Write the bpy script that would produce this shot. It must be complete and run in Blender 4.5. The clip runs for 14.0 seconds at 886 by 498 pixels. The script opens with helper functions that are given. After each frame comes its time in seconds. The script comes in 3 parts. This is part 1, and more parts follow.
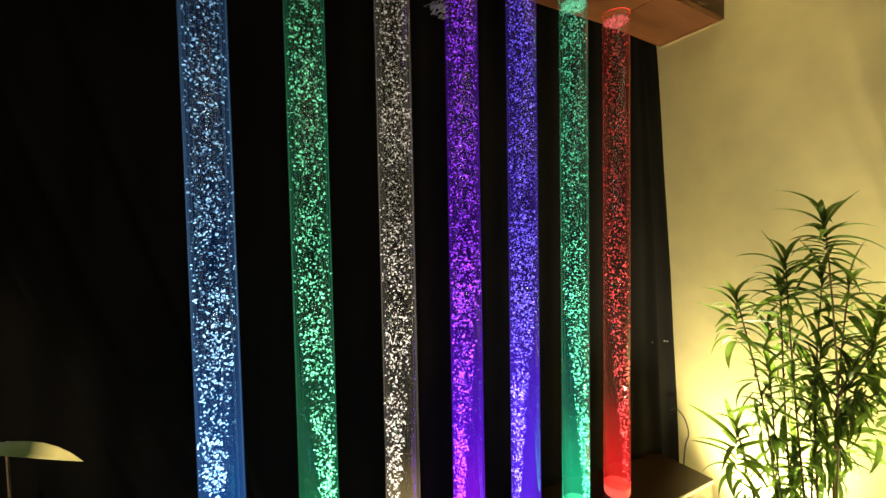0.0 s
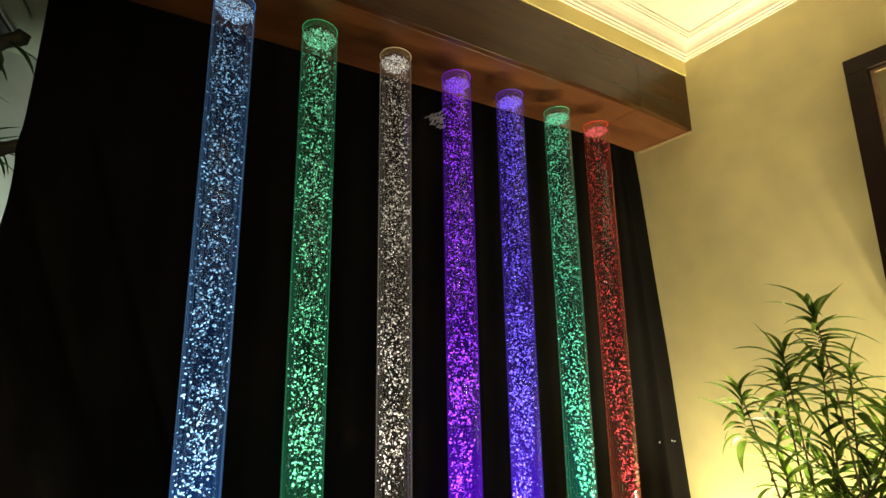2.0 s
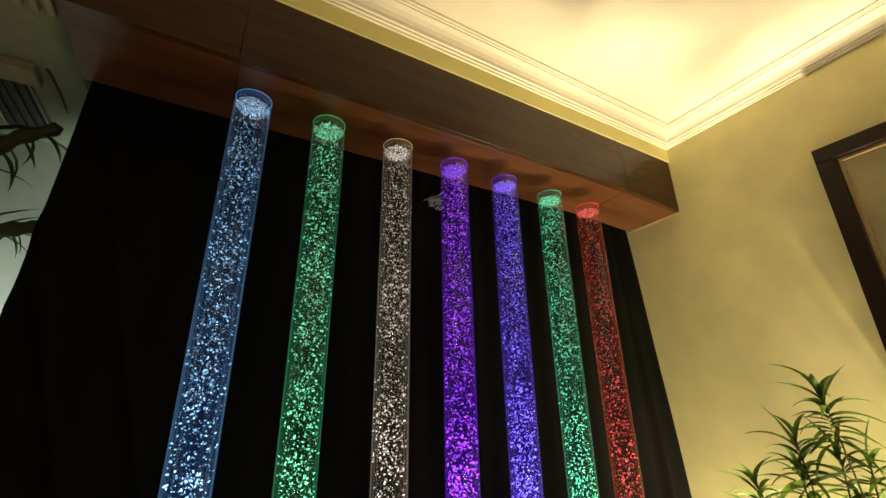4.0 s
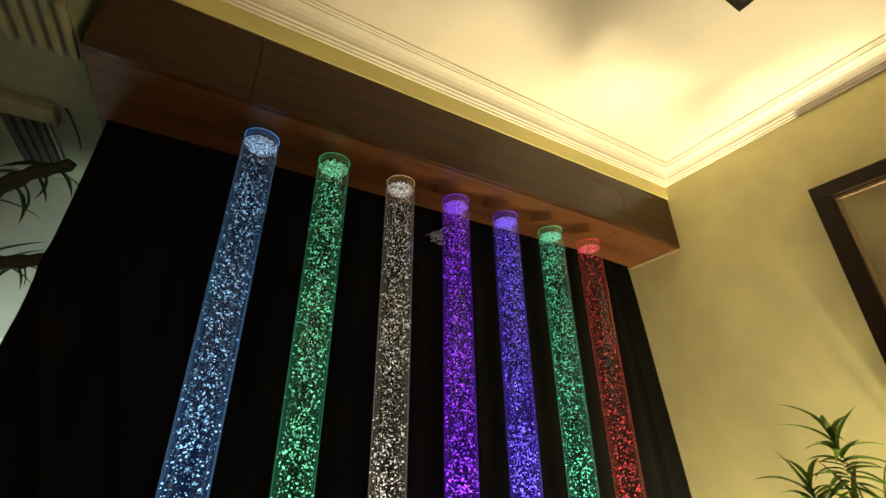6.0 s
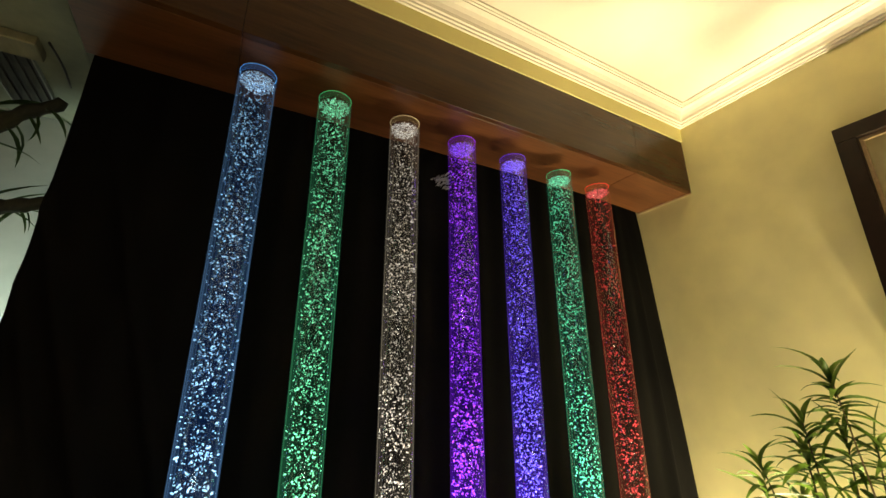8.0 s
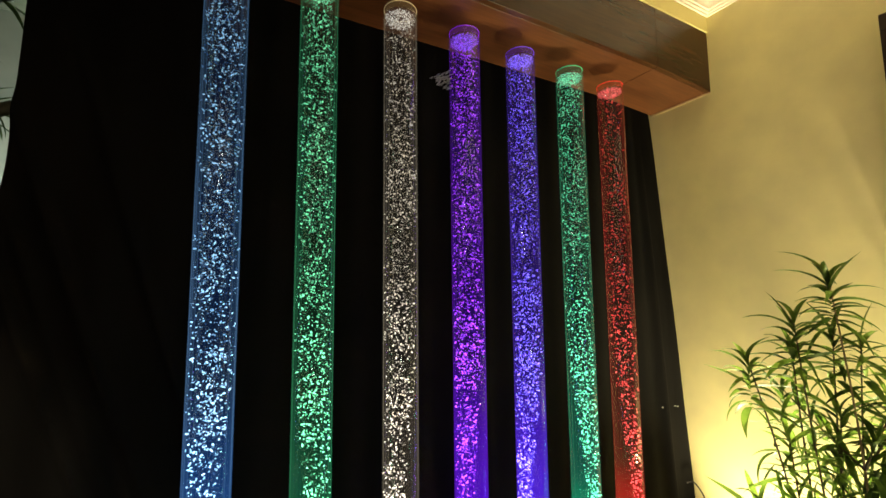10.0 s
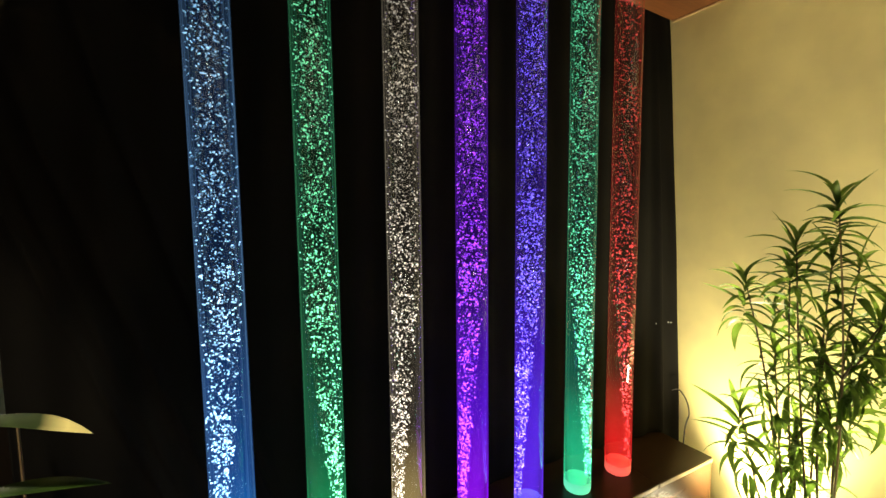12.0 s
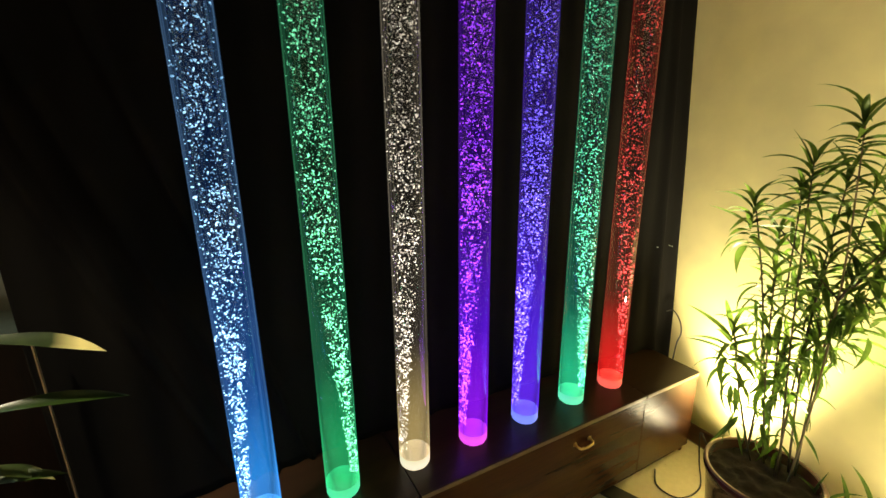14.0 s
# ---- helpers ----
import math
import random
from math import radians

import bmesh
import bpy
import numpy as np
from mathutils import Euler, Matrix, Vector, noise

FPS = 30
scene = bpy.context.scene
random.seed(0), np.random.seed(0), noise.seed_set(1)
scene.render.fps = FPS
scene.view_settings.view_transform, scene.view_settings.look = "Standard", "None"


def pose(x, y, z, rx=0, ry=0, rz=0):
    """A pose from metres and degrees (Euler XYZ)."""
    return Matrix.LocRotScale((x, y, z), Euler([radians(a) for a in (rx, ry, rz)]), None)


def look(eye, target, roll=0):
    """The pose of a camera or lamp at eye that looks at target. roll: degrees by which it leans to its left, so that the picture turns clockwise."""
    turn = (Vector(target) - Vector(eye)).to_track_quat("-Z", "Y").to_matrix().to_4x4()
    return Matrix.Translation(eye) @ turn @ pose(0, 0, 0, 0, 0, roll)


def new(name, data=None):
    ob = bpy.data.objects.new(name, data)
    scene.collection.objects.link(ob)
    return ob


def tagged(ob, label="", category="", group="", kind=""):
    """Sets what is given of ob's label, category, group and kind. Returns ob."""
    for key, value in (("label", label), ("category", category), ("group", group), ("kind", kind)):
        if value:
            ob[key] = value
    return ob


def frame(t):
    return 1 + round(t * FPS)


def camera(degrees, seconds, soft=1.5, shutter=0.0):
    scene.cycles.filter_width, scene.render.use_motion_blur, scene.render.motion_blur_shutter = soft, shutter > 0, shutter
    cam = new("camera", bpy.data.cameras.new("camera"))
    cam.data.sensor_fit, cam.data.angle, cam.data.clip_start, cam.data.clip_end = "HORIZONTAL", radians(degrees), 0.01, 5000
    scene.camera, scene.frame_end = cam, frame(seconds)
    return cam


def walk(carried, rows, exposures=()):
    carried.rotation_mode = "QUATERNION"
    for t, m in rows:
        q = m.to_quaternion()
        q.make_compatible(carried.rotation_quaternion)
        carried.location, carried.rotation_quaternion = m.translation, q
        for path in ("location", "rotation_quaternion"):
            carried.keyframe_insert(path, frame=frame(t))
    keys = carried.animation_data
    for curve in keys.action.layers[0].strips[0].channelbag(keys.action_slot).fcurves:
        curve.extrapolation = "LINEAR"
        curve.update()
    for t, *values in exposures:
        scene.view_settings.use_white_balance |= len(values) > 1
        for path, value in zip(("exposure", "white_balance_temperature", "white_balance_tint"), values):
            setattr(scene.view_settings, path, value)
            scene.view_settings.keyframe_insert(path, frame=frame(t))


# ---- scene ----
cam = camera(93.55, 14.0)
PATH = [
    (0, (-0.6494, -1.059, 1.3261), (0.3013, 0.6988, 1.2448), -1.1),
    (0.5, (-0.6522, -1.0607, 1.3244), (0.3078, 0.6935, 1.3588), -0.87),
    (1, (-0.6569, -1.0623, 1.3249), (0.3123, 0.681, 1.4722), -0.74),
    (1.5, (-0.665, -1.0646, 1.3265), (0.3081, 0.6656, 1.5707), -0.76),
    (2, (-0.6686, -1.0709, 1.3298), (0.3018, 0.6432, 1.6766), -0.91),
    (2.5, (-0.6739, -1.0774, 1.3312), (0.2898, 0.6182, 1.7742), -0.87),
    (3, (-0.6768, -1.0834, 1.3334), (0.2795, 0.5905, 1.8658), -0.84),
    (3.5, (-0.6791, -1.0884, 1.3352), (0.2678, 0.5619, 1.9516), -0.91),
    (6, (-0.6779, -1.1003, 1.3334), (0.2148, 0.4773, 2.1785), -0.42),
    (6.5, (-0.6816, -1.0963, 1.3353), (0.2129, 0.4849, 2.1719), -0.3),
    (7, (-0.683, -1.0921, 1.3351), (0.2158, 0.5142, 2.1175), -0.13),
    (7.5, (-0.6789, -1.0876, 1.3343), (0.2288, 0.5515, 2.0339), -0.06),
    (10, (-0.6591, -1.0514, 1.3276), (0.294, 0.6961, 1.5226), -0.61),
    (10.5, (-0.6569, -1.0503, 1.3269), (0.2919, 0.7084, 1.4082), -0.54),
    (11, (-0.6551, -1.0486, 1.3254), (0.2908, 0.7135, 1.3073), -0.6),
    (11.5, (-0.6564, -1.0463, 1.3229), (0.2863, 0.7157, 1.2393), -0.56),
    (12, (-0.6565, -1.0408, 1.3179), (0.2845, 0.7155, 1.1455), -0.59),
    (12.5, (-0.654, -1.0334, 1.3144), (0.2853, 0.7149, 1.0673), -0.71),
    (13, (-0.6516, -1.0243, 1.3121), (0.2797, 0.712, 0.9689), -0.63),
    (13.5, (-0.651, -1.0186, 1.3084), (0.2738, 0.7054, 0.8928), -0.71),
    (14, (-0.6516, -1.0145, 1.3034), (0.2589, 0.6883, 0.7827), -0.62),
]
walk(cam, [(t, look(eye, target, roll)) for t, eye, target, roll in PATH])

# ---- world, lamps ----
world = bpy.data.worlds.new("world")
scene.world = world
world.use_nodes = True
world.node_tree.nodes["Background"].inputs[0].default_value = (0.5, 0.42, 0.3, 1)
world.node_tree.nodes["Background"].inputs[1].default_value = 0.004

FLOOR, CEIL, EAST = -0.10, 2.575, 1.177
HEAD_Z, HEAD_TOP, BASE_Z = 2.182, 2.425, 0.313


def lamp(name, kind, place, target, watts, colour, size=0.05, cone=90):
    data = bpy.data.lights.new(name, kind)
    data.energy, data.color = watts, colour
    if kind == "AREA":
        data.size = size
    else:
        data.shadow_soft_size = size
    if kind == "SPOT":
        data.spot_size, data.spot_blend = radians(cone), 1.0
    ob = new(name, data)
    ob.matrix_world = look(place, target)
    return ob


WARM = (1.0, 0.85, 0.50)
lamp("plant_uplight_beam", "SPOT", (1.06, -0.28, 0.0), (1.02, -0.20, 2.5), 340, WARM, 0.06, 86)
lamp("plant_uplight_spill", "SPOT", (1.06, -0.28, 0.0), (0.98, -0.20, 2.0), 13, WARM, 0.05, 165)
lamp("wall_uplight_beam", "SPOT", (1.06, -0.93, 0.0), (1.14, -0.80, 2.5), 235, WARM, 0.04, 50)
lamp("wall_uplight_spill", "SPOT", (1.06, -0.93, 0.0), (1.00, -0.85, 2.0), 28, WARM, 0.05, 165)
lamp("corner_uplight_beam", "SPOT", (-1.42, 0.50, 0.92), (-1.24, 0.70, 1.42), 86, (0.84, 1.0, 0.90), 0.03, 52)
lamp("room_downlight_beam", "SPOT", (-1.45, -0.12, 2.19), (-0.94, 0.02, 0.60), 230, (1.0, 0.84, 0.58), 0.03, 27)


# ---- materials ----
def shader(name):
    m = bpy.data.materials.new(name)
    m.use_nodes = True
    return m, m.node_tree.nodes, m.node_tree.links, m.node_tree.nodes["Principled BSDF"]


def surface(name, dark, light, rough=0.6, scale=6.0, fine=60.0, bump=0.15, stretch=(1, 1, 1), metal=0.0,
            spread=0.06, coat=0.0, detail=6.0, spec=0.5, sheen=0.07):
    """A painted, wooden or woven surface: two colours mixed by coarse and fine noise, with relief."""
    m, n, l, b = shader(name)
    tc = n.new("ShaderNodeTexCoord")
    mp = n.new("ShaderNodeMapping")
    mp.inputs["Scale"].default_value = stretch
    l.new(tc.outputs["Object"], mp.inputs["Vector"])
    big, small = n.new("ShaderNodeTexNoise"), n.new("ShaderNodeTexNoise")
    for node, s in ((big, scale), (small, fine)):
        node.inputs["Scale"].default_value = s
        node.inputs["Detail"].default_value = detail
        l.new(mp.outputs[0], node.inputs["Vector"])
    add = n.new("ShaderNodeMix")
    add.inputs["Factor"].default_value = 0.4
    l.new(big.outputs[0], add.inputs[2])
    l.new(small.outputs[0], add.inputs[3])
    ramp = n.new("ShaderNodeValToRGB")
    ramp.color_ramp.elements[0].position, ramp.color_ramp.elements[1].position = 0.35, 0.65
    ramp.color_ramp.elements[0].color, ramp.color_ramp.elements[1].color = (*dark, 1), (*light, 1)
    l.new(add.outputs[0], ramp.inputs[0])
    info = n.new("ShaderNodeObjectInfo")
    vary = n.new("ShaderNodeMapRange")
    vary.inputs[3].default_value, vary.inputs[4].default_value = 1 - spread, 1 + spread
    l.new(info.outputs["Random"], vary.inputs[0])
    hsv = n.new("ShaderNodeHueSaturation")
    l.new(vary.outputs[0], hsv.inputs["Value"])
    l.new(ramp.outputs[0], hsv.inputs["Color"])
    l.new(hsv.outputs[0], b.inputs["Base Color"])
    rr = n.new("ShaderNodeMapRange")
    rr.inputs[3].default_value, rr.inputs[4].default_value = max(rough - sheen, 0.02), rough + sheen
    l.new(small.outputs[0], rr.inputs[0])
    l.new(rr.outputs[0], b.inputs["Roughness"])
    b.inputs["Metallic"].default_value = metal
    b.inputs["Specular IOR Level"].default_value = spec
    b.inputs["Coat Weight"].default_value = coat
    b.inputs["Coat Roughness"].default_value = 0.12
    bp = n.new("ShaderNodeBump")
    bp.inputs["Strength"].default_value, bp.inputs["Distance"].default_value = bump, 0.004
    l.new(add.outputs[0], bp.inputs["Height"])
    l.new(bp.outputs[0], b.inputs["Normal"])
    return m


M_WALL = surface("cream_wall_paint", (0.59, 0.53, 0.265), (0.80, 0.72, 0.335), 0.65, 1.3, 6, 0.35)
M_BEAM = surface("olive_cream_beam_paint", (0.70, 0.62, 0.24), (0.78, 0.70, 0.28), 0.65, 1.1, 5, 0.25)
M_CEIL = surface("white_ceiling_paint", (0.72, 0.645, 0.53), (0.80, 0.72, 0.60), 0.7, 1.2, 8, 0.10)
M_CORN = surface("white_plaster_cornice", (0.73, 0.66, 0.55), (0.80, 0.73, 0.61), 0.6, 3, 40, 0.05)
# for walls out of view: dark so that little light bounces back
M_UNSEEN_DARK = surface("unseen_wall_darkening", (0.10, 0.085, 0.06), (0.14, 0.12, 0.09), 0.7, 1.6, 9, 0.1)
M_GREY = surface("grey_green_wall_paint", (0.40, 0.43, 0.36), (0.50, 0.53, 0.45), 0.7, 1.5, 20, 0.1)
M_FLOOR = surface("pale_floor_tile", (0.55, 0.48, 0.33), (0.66, 0.58, 0.42), 0.3, 2.0, 40, 0.03)
M_GROUT = surface("dark_grout", (0.12, 0.10, 0.08), (0.17, 0.14, 0.11), 0.9, 8, 60, 0.2)
# one laminate in two tones: warm glow coloured into undersides, shade into fronts
M_WOOD_LIT = surface("walnut_laminate_lit", (0.048, 0.016, 0.005), (0.105, 0.038, 0.012), 0.38, 2.2, 14, 0.0, (0.6, 9, 9), spec=0.32, sheen=0.02)
M_WOOD_SHADED = surface("walnut_laminate_shaded", (0.030, 0.0115, 0.004), (0.061, 0.025, 0.008), 0.26, 2.2, 14, 0.0, (0.6, 9, 9), spec=0.22, sheen=0.015)
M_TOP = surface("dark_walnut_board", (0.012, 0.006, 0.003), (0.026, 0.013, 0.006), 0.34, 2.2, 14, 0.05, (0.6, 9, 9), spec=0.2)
M_EDGE = surface("worn_wood_edge", (0.30, 0.20, 0.10), (0.42, 0.30, 0.16), 0.45, 8, 60, 0.1, (1, 6, 6))
M_BAND = surface("dull_wood_edge", (0.10, 0.065, 0.032), (0.20, 0.14, 0.07), 0.4, 8, 60, 0.1, (1, 6, 6))
# near-black that stands for the shade in joints and recesses
M_GAP = surface("gap_shade_black", (0.006, 0.005, 0.004), (0.010, 0.008, 0.006), 0.9, 8, 60, 0.05)
M_CURT = surface("black_curtain_cloth", (0.0014, 0.0013, 0.0011), (0.0048, 0.0041, 0.0033), 0.9, 3, 420, 0.25, spec=0.08)
M_FRAME = surface("dark_brown_frame_wood", (0.009, 0.005, 0.003), (0.022, 0.011, 0.006), 0.35, 5, 30, 0.08, (8, 1, 1), spec=0.25)
M_ART = surface("olive_picture_print", (0.20, 0.17, 0.07), (0.40, 0.34, 0.17), 0.5, 3.0, 10, 0.02)
M_POT = surface("maroon_glazed_pot", (0.050, 0.014, 0.010), (0.095, 0.030, 0.020), 0.25, 5, 40, 0.1, coat=0.4)
M_RIM = surface("pot_rim_highlight", (0.15, 0.075, 0.050), (0.27, 0.15, 0.10), 0.35, 8, 50, 0.1)
M_SOIL = surface("dark_soil", (0.010, 0.007, 0.004), (0.034, 0.022, 0.012), 0.95, 24, 140, 1.0)
M_STEM = surface("plant_stem_bark", (0.050, 0.042, 0.018), (0.13, 0.11, 0.045), 0.7, 20, 120, 0.5, (1, 1, 0.2))
M_DRY = surface("dry_stem_bark", (0.20, 0.15, 0.07), (0.34, 0.27, 0.13), 0.7, 20, 120, 0.5, (1, 1, 0.2))
M_BRASS = surface("worn_brass", (0.45, 0.32, 0.14), (0.62, 0.46, 0.22), 0.3, 20, 120, 0.1, metal=1.0)
M_BLACK = surface("black_plastic", (0.012, 0.011, 0.010), (0.022, 0.020, 0.018), 0.4, 20, 120, 0.1)
M_SKIRT = surface("red_brown_skirting", (0.085, 0.035, 0.018), (0.14, 0.060, 0.030), 0.35, 6, 40, 0.1, (1, 0.5, 8))
M_PAPER = surface("pale_grey_poster", (0.26, 0.28, 0.25), (0.34, 0.36, 0.32), 0.6, 3, 30, 0.02)
M_RED = surface("red_poster_band", (0.26, 0.012, 0.012), (0.34, 0.02, 0.02), 0.6, 3, 30, 0.02)
M_GLINT_PIN = surface("pale_glint_and_pins", (0.30, 0.34, 0.34), (0.62, 0.68, 0.68), 0.3, 30, 120, 0.5)
M_SOFFIT = surface("dull_green_soffit", (0.12, 0.13, 0.085), (0.19, 0.20, 0.13), 0.7, 3, 30, 0.15)
M_DUST = surface("dusty_louvre", (0.018, 0.019, 0.016), (0.05, 0.05, 0.04), 0.7, 30, 160, 0.3)
M_BARK = surface("dark_branch_bark", (0.015, 0.016, 0.009), (0.05, 0.05, 0.025), 0.75, 24, 120, 0.6, (1, 1, 0.3))
M_SLAT = surface("dull_ceiling_slat", (0.16, 0.150, 0.085), (0.24, 0.22, 0.13), 0.6, 4, 40, 0.1, (6, 1, 1))


def leaf_material(name, dark, light, shine=0.5, tip=None):
    m, n, l, b = shader(name)
    info = n.new("ShaderNodeObjectInfo")
    tc = n.new("ShaderNodeTexCoord")
    tex = n.new("ShaderNodeTexNoise")
    tex.inputs["Scale"].default_value = 28
    l.new(tc.outputs["Object"], tex.inputs["Vector"])
    add = n.new("ShaderNodeMath")
    add.operation = "ADD"
    half = n.new("ShaderNodeMath")
    half.operation = "MULTIPLY"
    half.inputs[1].default_value = 0.5
    l.new(info.outputs["Random"], half.inputs[0])
    l.new(half.outputs[0], add.inputs[0])
    l.new(tex.outputs[0], add.inputs[1])
    ramp = n.new("ShaderNodeValToRGB")
    ramp.color_ramp.elements[0].position, ramp.color_ramp.elements[1].position = 0.35, 1.0
    ramp.color_ramp.elements[0].color, ramp.color_ramp.elements[1].color = (*dark, 1), (*light, 1)
    l.new(add.outputs[0], ramp.inputs[0])
    colour = ramp.outputs[0]
    if tip:  # variegated: the leaf's end is pale
        sep, rng, mx = n.new("ShaderNodeSeparateXYZ"), n.new("ShaderNodeMapRange"), n.new("ShaderNodeMix")
        mx.data_type = "RGBA"
        l.new(tc.outputs["Object"], sep.inputs[0])
        l.new(sep.outputs["X"], rng.inputs[0])
        rng.inputs[1].default_value, rng.inputs[2].default_value = tip[0]
        l.new(rng.outputs[0], mx.inputs["Factor"])
        l.new(colour, mx.inputs[6])
        mx.inputs[7].default_value = (*tip[1], 1)
        colour = mx.outputs[2]
    l.new(colour, b.inputs["Base Color"])
    b.inputs["Roughness"].default_value = shine
    trans = n.new("ShaderNodeBsdfTranslucent")
    l.new(colour, trans.inputs[0])
    mix = n.new("ShaderNodeMixShader")
    mix.inputs[0].default_value = 0.45
    l.new(b.outputs[0], mix.inputs[1])
    l.new(trans.outputs[0], mix.inputs[2])
    l.new(mix.outputs[0], n["Material Output"].inputs[0])
    return m


M_LEAF = leaf_material("dracaena_leaf", (0.042, 0.095, 0.013), (0.19, 0.31, 0.045))
M_PALM = leaf_material("palm_leaf", (0.020, 0.045, 0.012), (0.07, 0.13, 0.03))
M_LILY = leaf_material("broad_leaf", (0.012, 0.025, 0.006), (0.05, 0.075, 0.018), tip=((0.195, 0.235), (0.80, 0.72, 0.30)))
M_LILY_GREEN = leaf_material("plain_broad_leaf", (0.008, 0.022, 0.003), (0.030, 0.058, 0.008), 0.35)


def glow(name, colour, power):
    """A plain luminous body, for lamps and for the tubes' glowing upper edges."""
    m, n, l, b = shader(name)
    b.inputs["Base Color"].default_value = (*colour, 1)
    b.inputs["Emission Color"].default_value = (*colour, 1)
    b.inputs["Emission Strength"].default_value = power
    return m


def gloss_weight(n, l, least=0.035, most=0.8):
    """How much a clear surface mirrors: little head-on, much at a glancing angle."""
    facing, power, scale = n.new("ShaderNodeLayerWeight"), n.new("ShaderNodeMath"), n.new("ShaderNodeMapRange")
    facing.inputs[0].default_value = 0.5
    power.operation, power.inputs[1].default_value = "POWER", 5.0
    scale.inputs[3].default_value, scale.inputs[4].default_value = least, most
    l.new(facing.outputs["Facing"], power.inputs[0])
    l.new(power.outputs[0], scale.inputs[0])
    return scale.outputs[0]


def lit_by_height(name, stops, low, high):
    """Colour of lamp light along a tube: stops are (height, colour, strength)."""
    m, n, l, b = shader(name)
    tc = n.new("ShaderNodeTexCoord")
    sep = n.new("ShaderNodeSeparateXYZ")
    l.new(tc.outputs["Object"], sep.inputs[0])
    rng = n.new("ShaderNodeMapRange")
    rng.inputs[1].default_value, rng.inputs[2].default_value = low, high
    l.new(sep.outputs["Z"], rng.inputs[0])
    ramp = n.new("ShaderNodeValToRGB")
    els = ramp.color_ramp.elements
    while len(els) < len(stops):
        els.new(0.5)
    for e, (h, c, s) in zip(els, stops):
        e.position = h
        e.color = (*[v * s for v in c], 1)
    l.new(rng.outputs[0], ramp.inputs[0])
    return m, n, l, b, ramp


# ---- mesh helpers ----
def part(name, bm, material, parent=None, label="", smooth=False):
    """Links a bmesh as one mesh object under a thing or a part."""
    me = bpy.data.meshes.new(name)
    bm.to_mesh(me)
    bm.free()
    me.materials.append(material)
    if smooth:
        me.polygons.foreach_set("use_smooth", [True] * len(me.polygons))
    ob = new(name, me)
    ob.parent = parent
    if label:
        ob["label"] = label
    return ob


def thing(name, place, label, category, group="", kind=""):
    ob = new(name)
    ob.location = place
    return tagged(ob, label, category, group, kind)


def box(x0, x1, y0, y1, z0, z1, bevel=0.0, bm=None):
    bm = bm or bmesh.new()
    m = Matrix.Translation(((x0 + x1) / 2, (y0 + y1) / 2, (z0 + z1) / 2)) @ Matrix.Diagonal((x1 - x0, y1 - y0, z1 - z0, 1))
    made = bmesh.ops.create_cube(bm, size=1, matrix=m)
    if bevel:
        edges = {e for v in made["verts"] for e in v.link_edges}
        bmesh.ops.bevel(bm, geom=list(edges), offset=bevel, segments=2, profile=0.5, affect="EDGES")
    return bm


def lathe(profile, steps=48, bm=None):
    """A turned body from (radius, height) pairs."""
    bm = bm or bmesh.new()
    rings = []
    for r, z in profile:
        if r < 1e-6:
            rings.append([bm.verts.new((0, 0, z))])
        else:
            rings.append([bm.verts.new((r * math.cos(2 * math.pi * k / steps), r * math.sin(2 * math.pi * k / steps), z)) for k in range(steps)])
    for a, b in zip(rings, rings[1:]):
        for k in range(steps):
            q = [a[k % len(a)], a[(k + 1) % len(a)], b[(k + 1) % len(b)], b[k % len(b)]]
            q = [v for i, v in enumerate(q) if v not in q[:i]]
            if len(q) > 2:
                bm.faces.new(q)
    bmesh.ops.recalc_face_normals(bm, faces=bm.faces)
    return bm


def sweep(points, radii, sides=8, bm=None):
    """A round rod along points, with a radius at each."""
    bm = bm or bmesh.new()
    pts = [Vector(p) for p in points]
    rings = []
    for i, p in enumerate(pts):
        d = (pts[min(i + 1, len(pts) - 1)] - pts[max(i - 1, 0)]).normalized()
        u = d.orthogonal().normalized() if i == 0 else (u - d * u.dot(d)).normalized()
        v = d.cross(u)
        r = radii[i] if hasattr(radii, "__len__") else radii
        rings.append([bm.verts.new(p + (u * math.cos(2 * math.pi * k / sides) + v * math.sin(2 * math.pi * k / sides)) * r) for k in range(sides)])
    for a, b in zip(rings, rings[1:]):
        for k in range(sides):
            bm.faces.new((a[k], a[(k + 1) % sides], b[(k + 1) % sides], b[k]))
    bm.faces.new(rings[0][::-1])
    bm.faces.new(rings[-1])
    return bm


def bend(a, b, bow, steps=8):
    """Points from a to b, bowed sideways by the vector bow."""
    a, b, bow = Vector(a), Vector(b), Vector(bow)
    return [a.lerp(b, k / steps) + bow * math.sin(math.pi * k / steps) for k in range(steps + 1)]


def extrude_profile(profile, place):
    """A prism: place(u, w, end) turns profile pairs into points at the two ends."""
    bm = bmesh.new()
    ends = [[bm.verts.new(place(u, w, e)) for u, w in profile] for e in (0, 1)]
    k = len(profile)
    for i in range(k):
        bm.faces.new((ends[0][i], ends[0][(i + 1) % k], ends[1][(i + 1) % k], ends[1][i]))
    bm.faces.new(ends[0])
    bm.faces.new(ends[1][::-1])
    bmesh.ops.recalc_face_normals(bm, faces=bm.faces)
    return bm


# ---- the room ----
WEST, SOUTH, NORTH = -3.6, -5.2, 0.70
tagged(part("wall_east", box(EAST, EAST + 0.15, SOUTH, NORTH, FLOOR, CEIL), M_WALL), "cream painted plaster wall lit from below", "wall", kind="structure")
tagged(part("wall_north", box(WEST, EAST, NORTH, NORTH + 0.15, FLOOR, CEIL), M_GREY), "dim grey-green painted wall behind the curtain", "wall", kind="structure")
